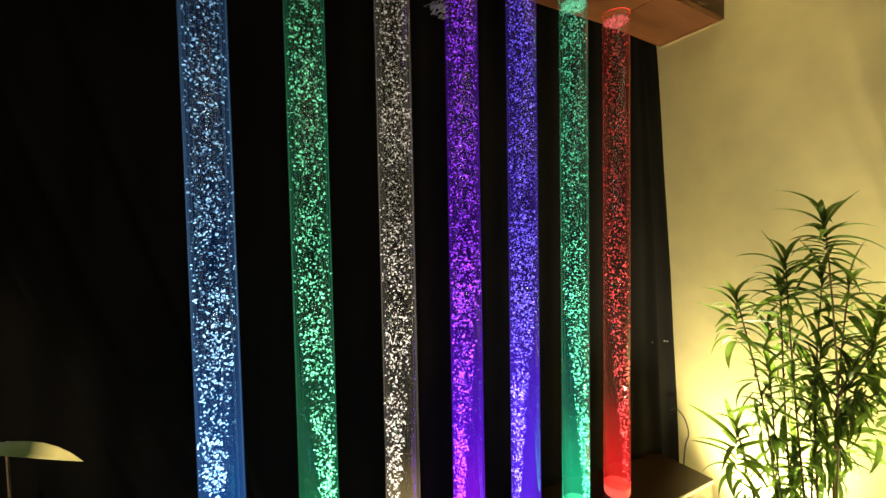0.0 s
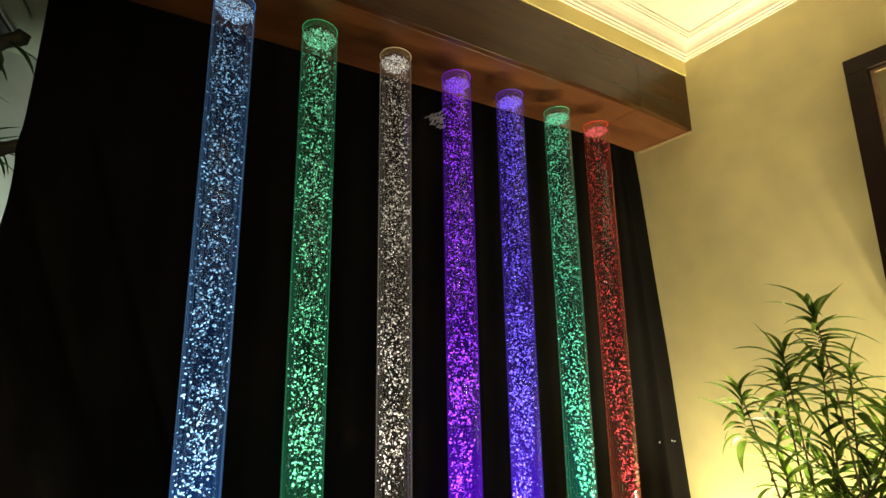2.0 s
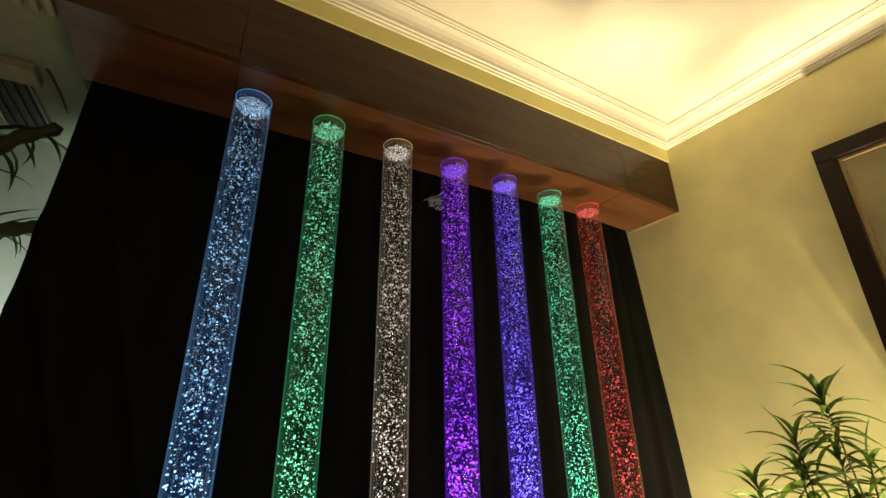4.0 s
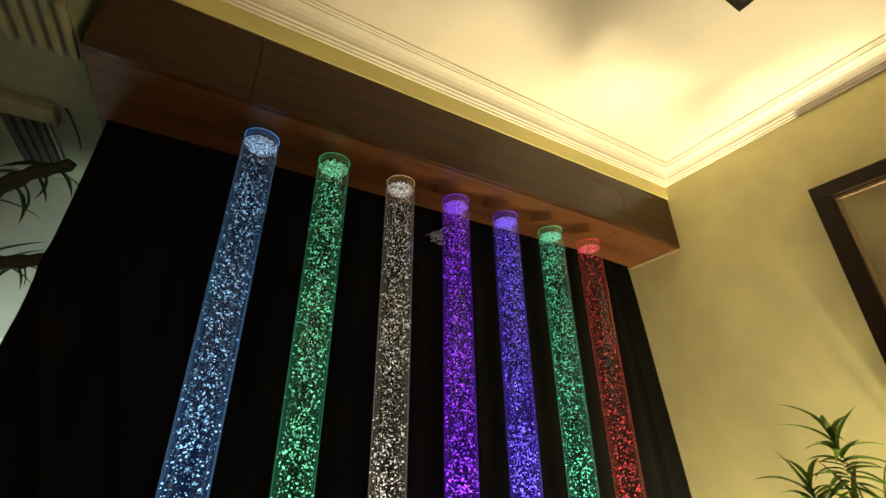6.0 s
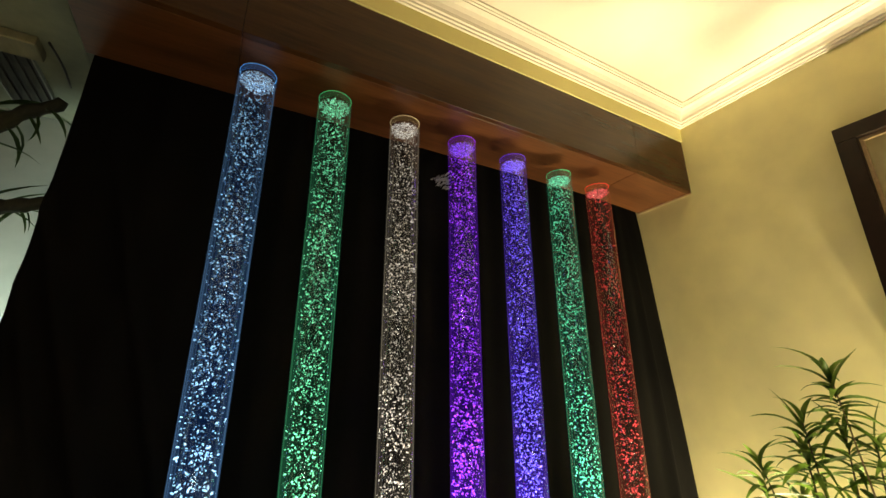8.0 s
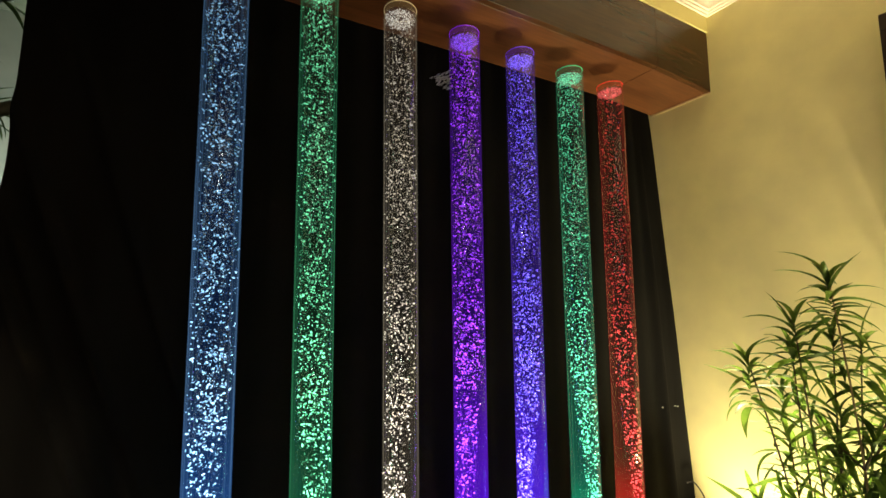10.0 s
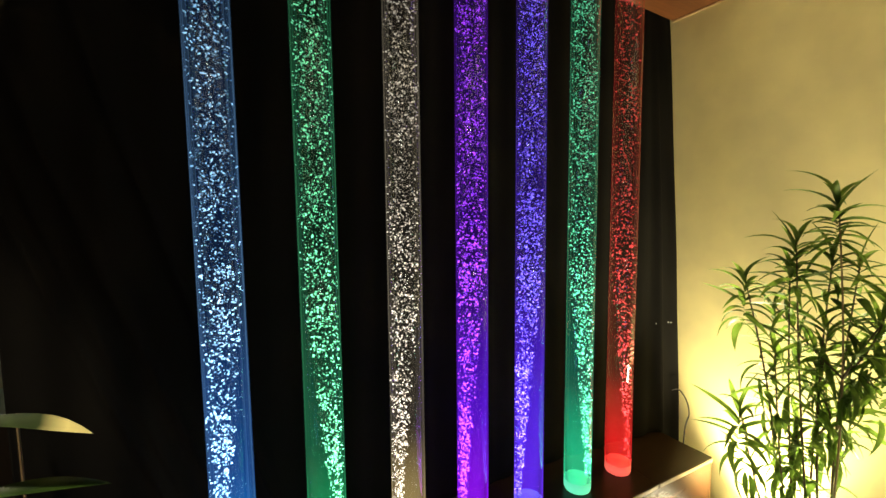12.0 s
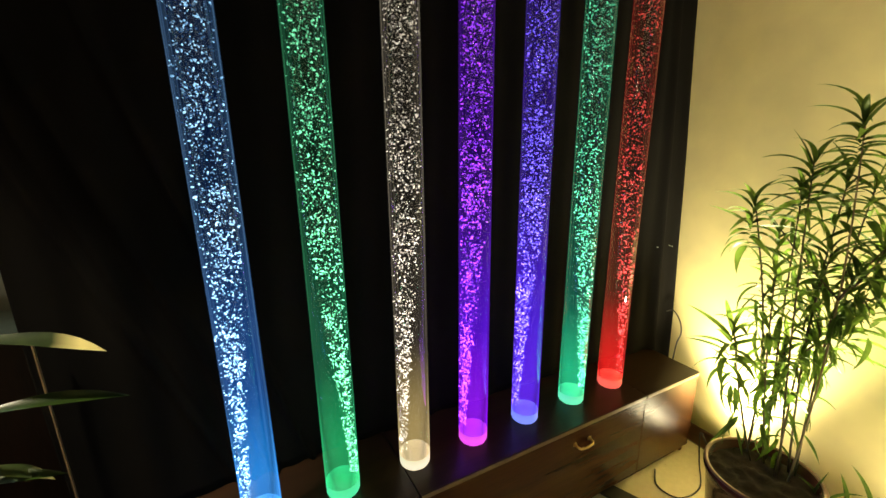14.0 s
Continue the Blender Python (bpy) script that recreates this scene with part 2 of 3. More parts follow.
# west and south walls are unseen; their dark colour stands for an unlit room
tagged(part("wall_west", box(WEST - 0.15, WEST, SOUTH, NORTH, FLOOR, CEIL), M_UNSEEN_DARK), "unseen wall, darkened to hold back bounced light", "wall", kind="structure")
tagged(part("wall_south", box(WEST, EAST, SOUTH - 0.15, SOUTH, FLOOR, CEIL), M_UNSEEN_DARK), "unseen wall, darkened to hold back bounced light", "wall", kind="structure")
tagged(part("ceiling", box(WEST, EAST, SOUTH, NORTH, CEIL, CEIL + 0.12), M_CEIL), "white painted ceiling washed by warm light", "ceiling", kind="structure")
tagged(part("beam", box(-1.09, EAST - 0.001, -0.106, 0.13, HEAD_TOP + 0.002, CEIL - 0.002), M_BEAM), "olive cream painted beam above the wooden pelmet", "beam", kind="structure")

CORNICE = [(0, 2.494), (0.008, 2.494), (0.009, 2.501), (0.015, 2.503), (0.016, 2.511), (0.022, 2.513), (0.024, 2.526), (0.031, 2.540), (0.043, 2.551),
           (0.060, 2.556), (0.060, 2.561), (0.067, 2.562), (0.068, 2.566), (0.075, 2.567), (0.076, 2.573), (0, 2.573)]
tagged(part("cornice", extrude_profile(CORNICE, lambda u, w, e: (-1.09 if e == 0 else EAST - 0.001 - u, -0.1075 - u, w)), M_CORN),
       "white moulded plaster cornice along the beam", "cornice", kind="structure")
tagged(part("cornice", extrude_profile(CORNICE, lambda u, w, e: (EAST - 0.002 - u, SOUTH if e == 0 else -0.1075 - u, w)), M_CORN),
       "white moulded plaster cornice along the wall", "cornice", kind="structure")
tagged(part("baseboard", box(EAST - 0.016, EAST - 0.002, SOUTH, 0.10, FLOOR, FLOOR + 0.085, 0.003), M_SKIRT),
       "red-brown wooden skirting board", "skirting", kind="structure")

floor = tagged(part("floor", box(WEST, EAST, SOUTH, NORTH, FLOOR - 0.1, FLOOR - 0.004), M_GROUT), "pale cream floor of large glossy tiles", "floor", kind="structure")


# ---- pelmet over the tubes ----
pelmet = thing("pelmet_box", (0, 0, HEAD_Z), "dark glossy walnut laminate pelmet box above the tubes", "pelmet")


BACK = 0.180
SPANS = ((-1.078, -0.7135), (-0.7125, 0.818), (0.821, EAST - 0.004))


def drooping(bm):
    """The pelmet's last length sags a little towards the wall."""
    for v in bm.verts:
        if v.co.z < 0.05:
            v.co.z -= 0.021 * (v.co.x - 0.821) / (EAST - 0.825)
    return bm


for a, b in SPANS:
    panel, base = box(a, b, -0.102, -0.0805, 0, HEAD_TOP - HEAD_Z, 0.0012), box(a, b, -0.0795, BACK, 0.001, 0.018, 0.001)
    if a > 0:
        panel, base = drooping(panel), drooping(base)
    part("front_panel", panel, M_WOOD_SHADED, pelmet)
    part("bottom_panel", base, M_WOOD_LIT, pelmet)
part("end_panel", box(-1.078, -1.060, -0.0800, BACK, 0.0185, HEAD_TOP - HEAD_Z, 0.001), M_WOOD_LIT, pelmet)
part("edge_strip", box(EAST - 0.007, EAST - 0.002, -0.100, BACK, -0.026, -0.0215), M_EDGE, pelmet, "pale bare edge strip")
# added block inside the pelmet, so its joints show dark
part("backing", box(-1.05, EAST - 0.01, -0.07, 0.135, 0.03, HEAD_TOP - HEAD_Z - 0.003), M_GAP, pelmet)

# ---- cabinet under the tubes ----
cabinet = thing("low_cabinet", (0, 0, FLOOR), "long low dark walnut cabinet carrying the light tubes", "cabinet")
H = BASE_Z - FLOOR
for a, b in ((-1.078, -0.262), (-0.259, 0.723), (0.726, 1.070)):
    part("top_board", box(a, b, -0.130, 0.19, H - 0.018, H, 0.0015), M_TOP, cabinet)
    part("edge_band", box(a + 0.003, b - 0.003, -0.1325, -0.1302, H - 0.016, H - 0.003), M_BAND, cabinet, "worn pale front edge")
    door = part("door", box(a, b, -0.127, -0.109, 0.045, H - 0.022, 0.0015), M_WOOD_SHADED, cabinet)
part("end_panel", box(1.052, 1.069, -0.108, 0.19, 0, H - 0.0185, 0.001), M_WOOD_SHADED, cabinet)
part("end_panel", box(-1.076, -1.059, -0.108, 0.19, 0, H - 0.0185, 0.001), M_WOOD_LIT, cabinet)
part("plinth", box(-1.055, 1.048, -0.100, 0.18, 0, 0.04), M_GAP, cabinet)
# added block behind the doors, coloured as the shade in their gaps
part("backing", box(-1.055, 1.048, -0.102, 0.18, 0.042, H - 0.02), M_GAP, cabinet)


def pull(x, z):
    h = part("handle", sweep([(x - 0.035, -0.1290, z), (x - 0.035, -0.1450, z - 0.002), (x - 0.028, -0.1520, z - 0.004), (x, -0.1550, z - 0.006),
                              (x + 0.028, -0.1520, z - 0.004), (x + 0.035, -0.1450, z - 0.002), (x + 0.035, -0.1290, z)], 0.0045, 8), M_BRASS, cabinet, "small worn brass pull", True)
    for s in (-1, 1):
        m = Matrix.Translation((x + s * 0.035, -0.1285, z)) @ Matrix.Rotation(math.pi / 2, 4, "X")
        bm = lathe([(0, 0.002), (0.008, 0.002), (0.009, 0), (0.009, -0.001), (0, -0.001)], 16)
        bm.transform(m)
        part("rosette", bm, M_BRASS, h)


for x in (0.385, -0.50):
    pull(x, 0.335)

# ---- black curtain ----
bm = bmesh.new()
NX, NZ = 640, 70
rows = []
for j in range(NZ + 1):
    f = j / NZ
    row = []
    for i in range(NX + 1):
        g = i / NX
        x = -1.074 + g * (EAST - 0.006 + 1.074)
        z = HEAD_TOP - 0.01 - f * (HEAD_TOP - 0.01 - (BASE_Z + 0.002 if x < 1.075 else FLOOR + 0.01))
        loose = min(1, max(0, (f - 0.11) * 3))
        y = BACK + 0.007 - 0.098 * (max(0, 2.16 - z) / 1.8) ** 0.8 * g ** 5 - 0.012 * loose * (1 - g ** 5)
        y += loose * 0.006 * math.sin(46 * g + 1.2 * math.sin(9 * g)) + 0.004 * math.sin(121 * g + 2 * f)
        for x0, lean, deep in ((-1.118, 0.62, 0.020), (-1.297, 0.69, 0.024), (-1.416, 0.71, 0.022), (-1.36, 0.69, 0.012), (0.92, -0.05, 0.014), (1.05, 0.02, 0.018), (1.13, 0.05, 0.014)):
            d = (x - x0 - lean * f) / (0.011 if x0 < 0 else 0.022)
            y -= deep * loose * math.exp(-d * d)
        x += 0.012 * math.sin(5 * f + 1) * (1 - g) ** 6
        row.append(bm.verts.new((x, y + 0.004 * loose * noise.noise(Vector((x * 7, f * 5, 0))), z)))
    rows.append(row)
for a, b in zip(rows, rows[1:]):
    for i in range(NX):
        bm.faces.new((a[i], a[i + 1], b[i + 1], b[i]))
curtain = tagged(part("black_curtain", bm, M_CURT, smooth=True), "plain black cloth curtain hanging behind the tubes", "curtain")
sol = curtain.modifiers.new("thickness", "SOLIDIFY")
sol.thickness, sol.offset = 0.002, 1
post = tagged(part("edge_trim", box(-1.0600, -1.0565, 0.142, 0.150, BASE_Z + 0.001, 0.90, 0.001), M_BAND), "thin pale metal strip at the curtain's edge", "trim", kind="structure")

# ---- bubble tubes ----
TUBE_R = 0.0480
WATER_TOP = 2.107  # of the middle tube; each is filled a little lower than the last


def tube_water(name, body, foot):
    """Clear acrylic filled with tinted water: emission stands for the lamp's light in it, most at the foot, where the
    lamp sits.
    """
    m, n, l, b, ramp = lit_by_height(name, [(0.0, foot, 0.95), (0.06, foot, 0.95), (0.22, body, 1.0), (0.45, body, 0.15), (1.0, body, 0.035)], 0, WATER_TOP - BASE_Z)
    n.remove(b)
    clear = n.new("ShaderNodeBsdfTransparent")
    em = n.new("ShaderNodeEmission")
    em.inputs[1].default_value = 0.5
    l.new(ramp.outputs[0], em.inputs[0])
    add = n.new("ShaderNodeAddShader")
    gloss, coat = n.new("ShaderNodeBsdfGlossy"), n.new("ShaderNodeMixShader")
    gloss.inputs["Roughness"].default_value = 0.01
    l.new(clear.outputs[0], add.inputs[0])
    l.new(em.outputs[0], add.inputs[1])
    l.new(gloss_weight(n, l, 0.028, 0.55), coat.inputs[0])
    l.new(add.outputs[0], coat.inputs[1])
    l.new(gloss.outputs[0], coat.inputs[2])
    l.new(coat.outputs[0], n["Material Output"].inputs[0])
    return m


def rim_acrylic(name, colour):
    """Clear acrylic rim: see-through, glossy, with a little emission for lamp light piped up its wall."""
    m, n, l, b = shader(name)
    n.remove(b)
    clear, gloss, mix = n.new("ShaderNodeBsdfTransparent"), n.new("ShaderNodeBsdfGlossy"), n.new("ShaderNodeMixShader")
    gloss.inputs["Roughness"].default_value = 0.03
    em, add = n.new("ShaderNodeEmission"), n.new("ShaderNodeAddShader")
    em.inputs[0].default_value, em.inputs[1].default_value = (*colour, 1), 0.035
    l.new(gloss_weight(n, l, 0.03, 0.35), mix.inputs[0])
    l.new(clear.outputs[0], mix.inputs[1])
    l.new(gloss.outputs[0], mix.inputs[2])
    l.new(mix.outputs[0], add.inputs[0])
    l.new(em.outputs[0], add.inputs[1])
    l.new(add.outputs[0], n["Material Output"].inputs[0])
    return m


def wall_glow(name, colour):
    """Emission that stands for lamp light scattered in the thickness of the acrylic wall."""
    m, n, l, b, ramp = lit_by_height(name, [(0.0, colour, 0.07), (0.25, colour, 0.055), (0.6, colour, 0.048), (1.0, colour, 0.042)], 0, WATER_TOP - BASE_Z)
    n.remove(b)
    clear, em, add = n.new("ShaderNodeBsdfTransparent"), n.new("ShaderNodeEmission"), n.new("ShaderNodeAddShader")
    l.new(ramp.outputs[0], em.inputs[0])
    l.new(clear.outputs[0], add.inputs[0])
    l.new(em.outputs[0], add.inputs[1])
    l.new(add.outputs[0], n["Material Output"].inputs[0])
    return m


def wall_sheets(top):
    """Thin upright sheets through the wall's thickness, all round, added to brighten the tube's edges."""
    bm = bmesh.new()
    for k in range(36):
        a = 2 * math.pi * k / 36 + 0.06 * math.sin(k * 2.3)
        q = [bm.verts.new((r * math.cos(a), r * math.sin(a), z)) for r, z in ((0.0450, 0.043), (0.0477, 0.043), (0.0477, top - 0.001), (0.0450, top - 0.001))]
        bm.faces.new(q)
    return bm


def bubble_light(name, colour, tint, second, flat=False, gain=1.0):
    """Air bubbles: emission that weakens with height stands for the lamp's colour they catch."""
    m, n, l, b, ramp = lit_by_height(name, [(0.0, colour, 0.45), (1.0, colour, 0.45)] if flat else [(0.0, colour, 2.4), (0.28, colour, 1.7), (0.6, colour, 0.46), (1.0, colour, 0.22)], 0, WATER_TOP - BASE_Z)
    geo = n.new("ShaderNodeNewGeometry")
    r2 = n.new("ShaderNodeValToRGB")
    e = r2.color_ramp.elements
    e[0].position, e[1].position = 0.12, 0.95
    e[0].color, e[1].color = (0.03, 0.03, 0.03, 1), (1.12, 1.12, 1.12, 1)
    l.new(geo.outputs["Random Per Island"], r2.inputs[0])
    hue, part_of = n.new("ShaderNodeMix"), n.new("ShaderNodeMath")
    part_of.operation, hue.data_type, hue.blend_type = "FRACT", "RGBA", "MULTIPLY"
    scaled = n.new("ShaderNodeMath")
    scaled.operation, scaled.inputs[1].default_value = "MULTIPLY", 37.0
    l.new(geo.outputs["Random Per Island"], scaled.inputs[0])
    l.new(scaled.outputs[0], part_of.inputs[0])
    l.new(part_of.outputs[0], hue.inputs["Factor"])
    l.new(r2.outputs[0], hue.inputs[6])
    hue.inputs[7].default_value = (*second, 1)
    mul = n.new("ShaderNodeMix")
    mul.data_type, mul.blend_type = "RGBA", "MULTIPLY"
    mul.inputs["Factor"].default_value = 1
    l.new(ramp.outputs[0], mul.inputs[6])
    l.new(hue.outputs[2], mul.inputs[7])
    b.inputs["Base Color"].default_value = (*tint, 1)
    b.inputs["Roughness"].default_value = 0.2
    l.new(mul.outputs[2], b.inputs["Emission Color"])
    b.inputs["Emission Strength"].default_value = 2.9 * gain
    return m


def bubbles(seed, count, side, top):
    """A column of rising bubbles: a narrow stream at the foot that widens to fill the tube."""
    rng = np.random.default_rng(seed)
    ico = bmesh.new()
    bmesh.ops.create_icosphere(ico, subdivisions=1, radius=1)
    base = np.array([v.co[:] for v in ico.verts])
    tris = np.array([[v.index for v in f.verts] for f in ico.faces])
    ico.free()
    z = 0.05 + (top - 0.06) * rng.random(count)
    f = np.clip((z - 0.03) / 0.80, 0, 1) ** 1.15
    wide = 0.011 + 0.034 * f
    centre = (1 - f) * 0.036
    ang, rad = 2 * np.pi * rng.random(count), np.sqrt(rng.random(count))
    px = centre * math.cos(side) + wide * rad * np.cos(ang)
    py = centre * math.sin(side) + wide * rad * np.sin(ang)
    over = np.maximum(np.hypot(px, py) / 0.0445, 1)
    px, py = px / over, py / over
    keep = rng.random(count) < 0.65 + 0.35 * f
    clump = np.array([0.45 * noise.noise(Vector((seed * 3.1, 0, zz * 9))) + 0.6 * noise.noise(Vector((xx * 40, yy * 40, zz * 26))) for xx, yy, zz in zip(px, py, z)])
    keep &= clump > rng.random(count) * 1.0 - 0.66
    px, py, z = px[keep], py[keep], z[keep]
    n = len(z)
    size = 0.0010 + 0.0018 * rng.random(n) ** 1.7
    axes = rng.normal(size=(n, 3, 3))
    q, _ = np.linalg.qr(axes)
    stretch = np.stack([size * (1.0 + 1.5 * rng.random(n) ** 2), size, size * 0.7], 1)
    v = np.einsum("nij,nj,kj->nki", q, stretch, base) + np.stack([px, py, z], 1)[:, None, :]
    faces = (tris[None] + (np.arange(n) * len(base))[:, None, None]).reshape(-1, 3)
    me = bpy.data.meshes.new("bubbles")
    me.from_pydata(v.reshape(-1, 3).tolist(), [], faces.tolist())
    me.polygons.foreach_set("use_smooth", [True] * len(me.polygons))
    return me


def froth(level, seed):
    """Bubbles crowding at the water line, mostly against the wall."""
    rng = random.Random(seed)
    bm = bmesh.new()
    for k in range(800):
        a, r, z = rng.uniform(0, 6.3), 0.0435 * rng.random() ** 0.45, level - 0.0025 - 0.011 * rng.random() ** 1.4
        bmesh.ops.create_icosphere(bm, subdivisions=1, radius=rng.uniform(0.0008, 0.0019), matrix=Matrix.Translation((r * math.cos(a), r * math.sin(a), z)))
    return bm


def plug_light(name, colour):
    """A frosted lamp plug: brightest round its lower edge."""
    m, n, l, b, ramp = lit_by_height(name, [(0.0, colour, 1.0), (0.5, colour, 0.95), (0.985, colour, 0.75), (1.0, colour, 0.22)], 0, 0.0417)
    b.inputs["Base Color"].default_value = (*[0.5 * v for v in colour], 1)
    l.new(ramp.outputs[0], b.inputs["Emission Color"])
    b.inputs["Emission Strength"].default_value = 1.0
    return m


def ring(radius, height, thick):
    """A thin round hoop."""
    profile = [(radius + thick * math.cos(k * math.pi / 4), height + thick * math.sin(k * math.pi / 4)) for k in range(9)]
    return lathe(profile, 56)


GAIN = {"sky blue": 0.94, "emerald green": 1.08, "warm white": 0.76, "purple": 1.40, "violet blue": 1.40, "teal green": 1.19, "deep red": 1.08}
PLUG = {"sky blue": (0.16, 0.50, 1.0), "emerald green": (0.08, 0.80, 0.36), "warm white": (0.98, 0.88, 0.62), "purple": (0.90, 0.09, 0.95),
        "violet blue": (0.22, 0.30, 1.0), "teal green": (0.16, 0.92, 0.50), "deep red": (1.0, 0.14, 0.10)}


def bubble_tube(x, water, word, bubble, body, foot, count, side, second, seed):
    t = thing("bubble_tube", (x, 0, BASE_Z), f"tall clear acrylic bubble tube glowing {word}, full of rising bubbles", "bubble tube", "row of bubble tubes")
    top, wt = water + 0.019 - BASE_Z, water - BASE_Z
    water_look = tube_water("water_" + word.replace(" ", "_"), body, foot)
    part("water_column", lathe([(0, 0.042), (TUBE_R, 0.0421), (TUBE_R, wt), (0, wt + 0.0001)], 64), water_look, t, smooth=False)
    me = t.children[0].data
    me.polygons.foreach_set("use_smooth", [len(p.vertices) == 4 for p in me.polygons])
    part("acrylic_wall", wall_sheets(wt), wall_glow("wall_" + word.replace(" ", "_"), tuple(0.6 * v + 0.4 * w for v, w in zip(bubble, foot))), t, "added glowing sheets standing for light in the clear wall")
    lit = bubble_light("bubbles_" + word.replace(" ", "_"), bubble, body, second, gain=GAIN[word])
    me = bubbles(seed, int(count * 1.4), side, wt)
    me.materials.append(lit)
    ob = tagged(new("bubbles", me), f"many small {word} air bubbles with a glow of their own", kind="stuff")
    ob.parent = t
    part("foot_light", lathe([(0, 0.0005), (0.039, 0.0005), (0.0445, 0.004), (0.0472, 0.010), (0.0475, 0.0415), (0, 0.0417)], 48),
         plug_light("foot_" + word.replace(" ", "_"), PLUG[word]), t, "bright frosted lamp plug", True)
    # the froth emits too, in place of lamp light reaching it
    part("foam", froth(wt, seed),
         bubble_light("froth_" + word.replace(" ", "_"), tuple(0.9 * v + 0.08 for v in bubble), body, (1, 1, 1), True), t, "band of froth at the water line, given its own glow", True)
    part("tube_wall", lathe([(TUBE_R, wt + 0.001), (TUBE_R, top), (TUBE_R - 0.003, top), (TUBE_R - 0.003, wt + 0.001), (TUBE_R, wt + 0.001)], 64), rim_acrylic("rim_" + word.replace(" ", "_"), foot), t, "empty clear rim above the water", True)
    edge = tuple(0.7 * v + 0.3 * w for v, w in zip(foot, bubble))
    # emission on the hoop stands for light leaving the wall's top
    part("rim_edge", ring(TUBE_R - 0.0012, top, 0.0011), glow("rim_edge_" + word.replace(" ", "_"), edge, 0.28), t, "upper edge of the tube with added glow", True)
    return t


TUBES = [
    ("sky blue", (0.46, 0.76, 1.0), (0.006, 0.060, 0.25), (0.01, 0.32, 1.0), 3276, 3.2, (0.7, 0.9, 1.0)),
    ("emerald green", (0.20, 0.92, 0.45), (0.002, 0.076, 0.030), (0.01, 0.45, 0.14), 3654, -0.15, (1.25, 1.0, 1.12)),
    ("warm white", (0.80, 0.74, 0.62), (0.021, 0.016, 0.010), (0.50, 0.36, 0.13), 3654, 2.9, (1.0, 0.93, 0.85)),
    ("purple", (0.27, 0.045, 1.0), (0.078, 0.002, 0.54), (0.30, 0.004, 0.95), 3780, 2.6, (1.9, 1.6, 1.0)),
    ("violet blue", (0.22, 0.12, 1.0), (0.068, 0.009, 0.62), (0.13, 0.02, 0.95), 3780, 2.5, (0.85, 1.5, 1.1)),
    ("teal green", (0.14, 0.90, 0.46), (0.002, 0.080, 0.050), (0.01, 0.55, 0.25), 3402, -0.8, (1.15, 1.0, 1.1)),
    ("deep red", (0.90, 0.055, 0.06), (0.060, 0.013, 0.007), (0.85, 0.012, 0.012), 1890, -0.8, (1.1, 1.4, 1.3)),
]
PLACES = (-0.660, -0.446, -0.218, -0.002, 0.219, 0.446, 0.661)
for k, (word, bubble, body, foot, count, side, second) in enumerate(TUBES):
    bubble_tube(PLACES[k], WATER_TOP - 0.006 * (k - 3), word, bubble, body, foot, count, side, second, 11 + k)


# ---- plants ----
def leaf_mesh(name, length, width, droop, material, fold=0.25, steps=7, neck=0.25, curl=0.0, belly=0.75):
    """A lance-shaped leaf along +x, folded at its midrib and arching down."""
    bm = bmesh.new()
    rings = []
    a = 0.0
    x = z = 0.0
    for k in range(steps + 1):
        f = k / steps
        w = width * max(neck * (1 - f) ** 0.5 + (1 - neck) * math.sin(math.pi * f ** belly), 0.01)
        y = curl * f * f * length
        rings.append([bm.verts.new((x, y + s * w / 2, z + abs(s) * w * fold)) for s in (-1, 0, 1)])
        a = droop * (f + 0.5 / steps)
        x += math.cos(a) * length / steps
        z -= math.sin(a) * length / steps
    for p, q in zip(rings, rings[1:]):
        for s in (0, 1):
            bm.faces.new((p[s], p[s + 1], q[s + 1], q[s]))
    me = bpy.data.meshes.new(name)
    bm.to_mesh(me)
    bm.free()
    me.materials.append(material)
    me.polygons.foreach_set("use_smooth", [True] * len(me.polygons))
    return me


rnd = random.Random(5)
LANCE = [leaf_mesh("leaf", rnd.uniform(0.09, 0.15), rnd.uniform(0.014, 0.022), rnd.uniform(0.3, 1.4), M_LEAF, 0.3, curl=rnd.uniform(-0.2, 0.2)) for k in range(10)]


joined = {}


def put_leaf(mesh, parent, place, heading, rise, roll=0.0, size=1.0):
    m = Matrix.Translation(place) @ Matrix.Rotation(heading, 4, "Z") @ Matrix.Rotation(-rise, 4, "Y") @ Matrix.Rotation(roll, 4, "X") @ Matrix.Scale(size, 4)
    if len(parent.children) > 315:  # the rest of a dense crown is joined
        joined.setdefault(parent.name, []).append((mesh, m))
        return
    ob = new("leaf", mesh)
    ob.parent = parent
    ob.matrix_local = m


def join_rest(parent, material):
    verts, faces = [], []
    for mesh, m in joined.get(parent.name, []):
        k = len(verts)
        verts += [m @ v.co for v in mesh.vertices]
        faces += [[k + i for i in p.vertices] for p in mesh.polygons]
    if verts:
        me = bpy.data.meshes.new("foliage")
        me.from_pydata(verts, [], faces)
        me.materials.append(material)
        me.polygons.foreach_set("use_smooth", [True] * len(me.polygons))
        ob = tagged(new("foliage", me), "smaller green leaves among the canes", kind="stuff")
        ob.parent = parent


def whorl(parent, place, count, size=1.0, spread=1.0, depth=0.07):
    """A tuft of leaves round a shoot: upright inside, drooping outside."""
    turn = rnd.uniform(0, 6)
    for k in range(count):
        f = k / max(count - 1, 1)
        put_leaf(rnd.choice(LANCE), parent, Vector(place) + Vector((0, 0, -depth * f)), turn + 2.4 * k + rnd.uniform(-0.3, 0.3),
                 1.35 - spread * 1.45 * f ** 0.7 + rnd.uniform(-0.15, 0.15), rnd.uniform(-0.4, 0.4), size * rnd.uniform(0.8, 1.15))


PX, PY = 0.775, -0.52
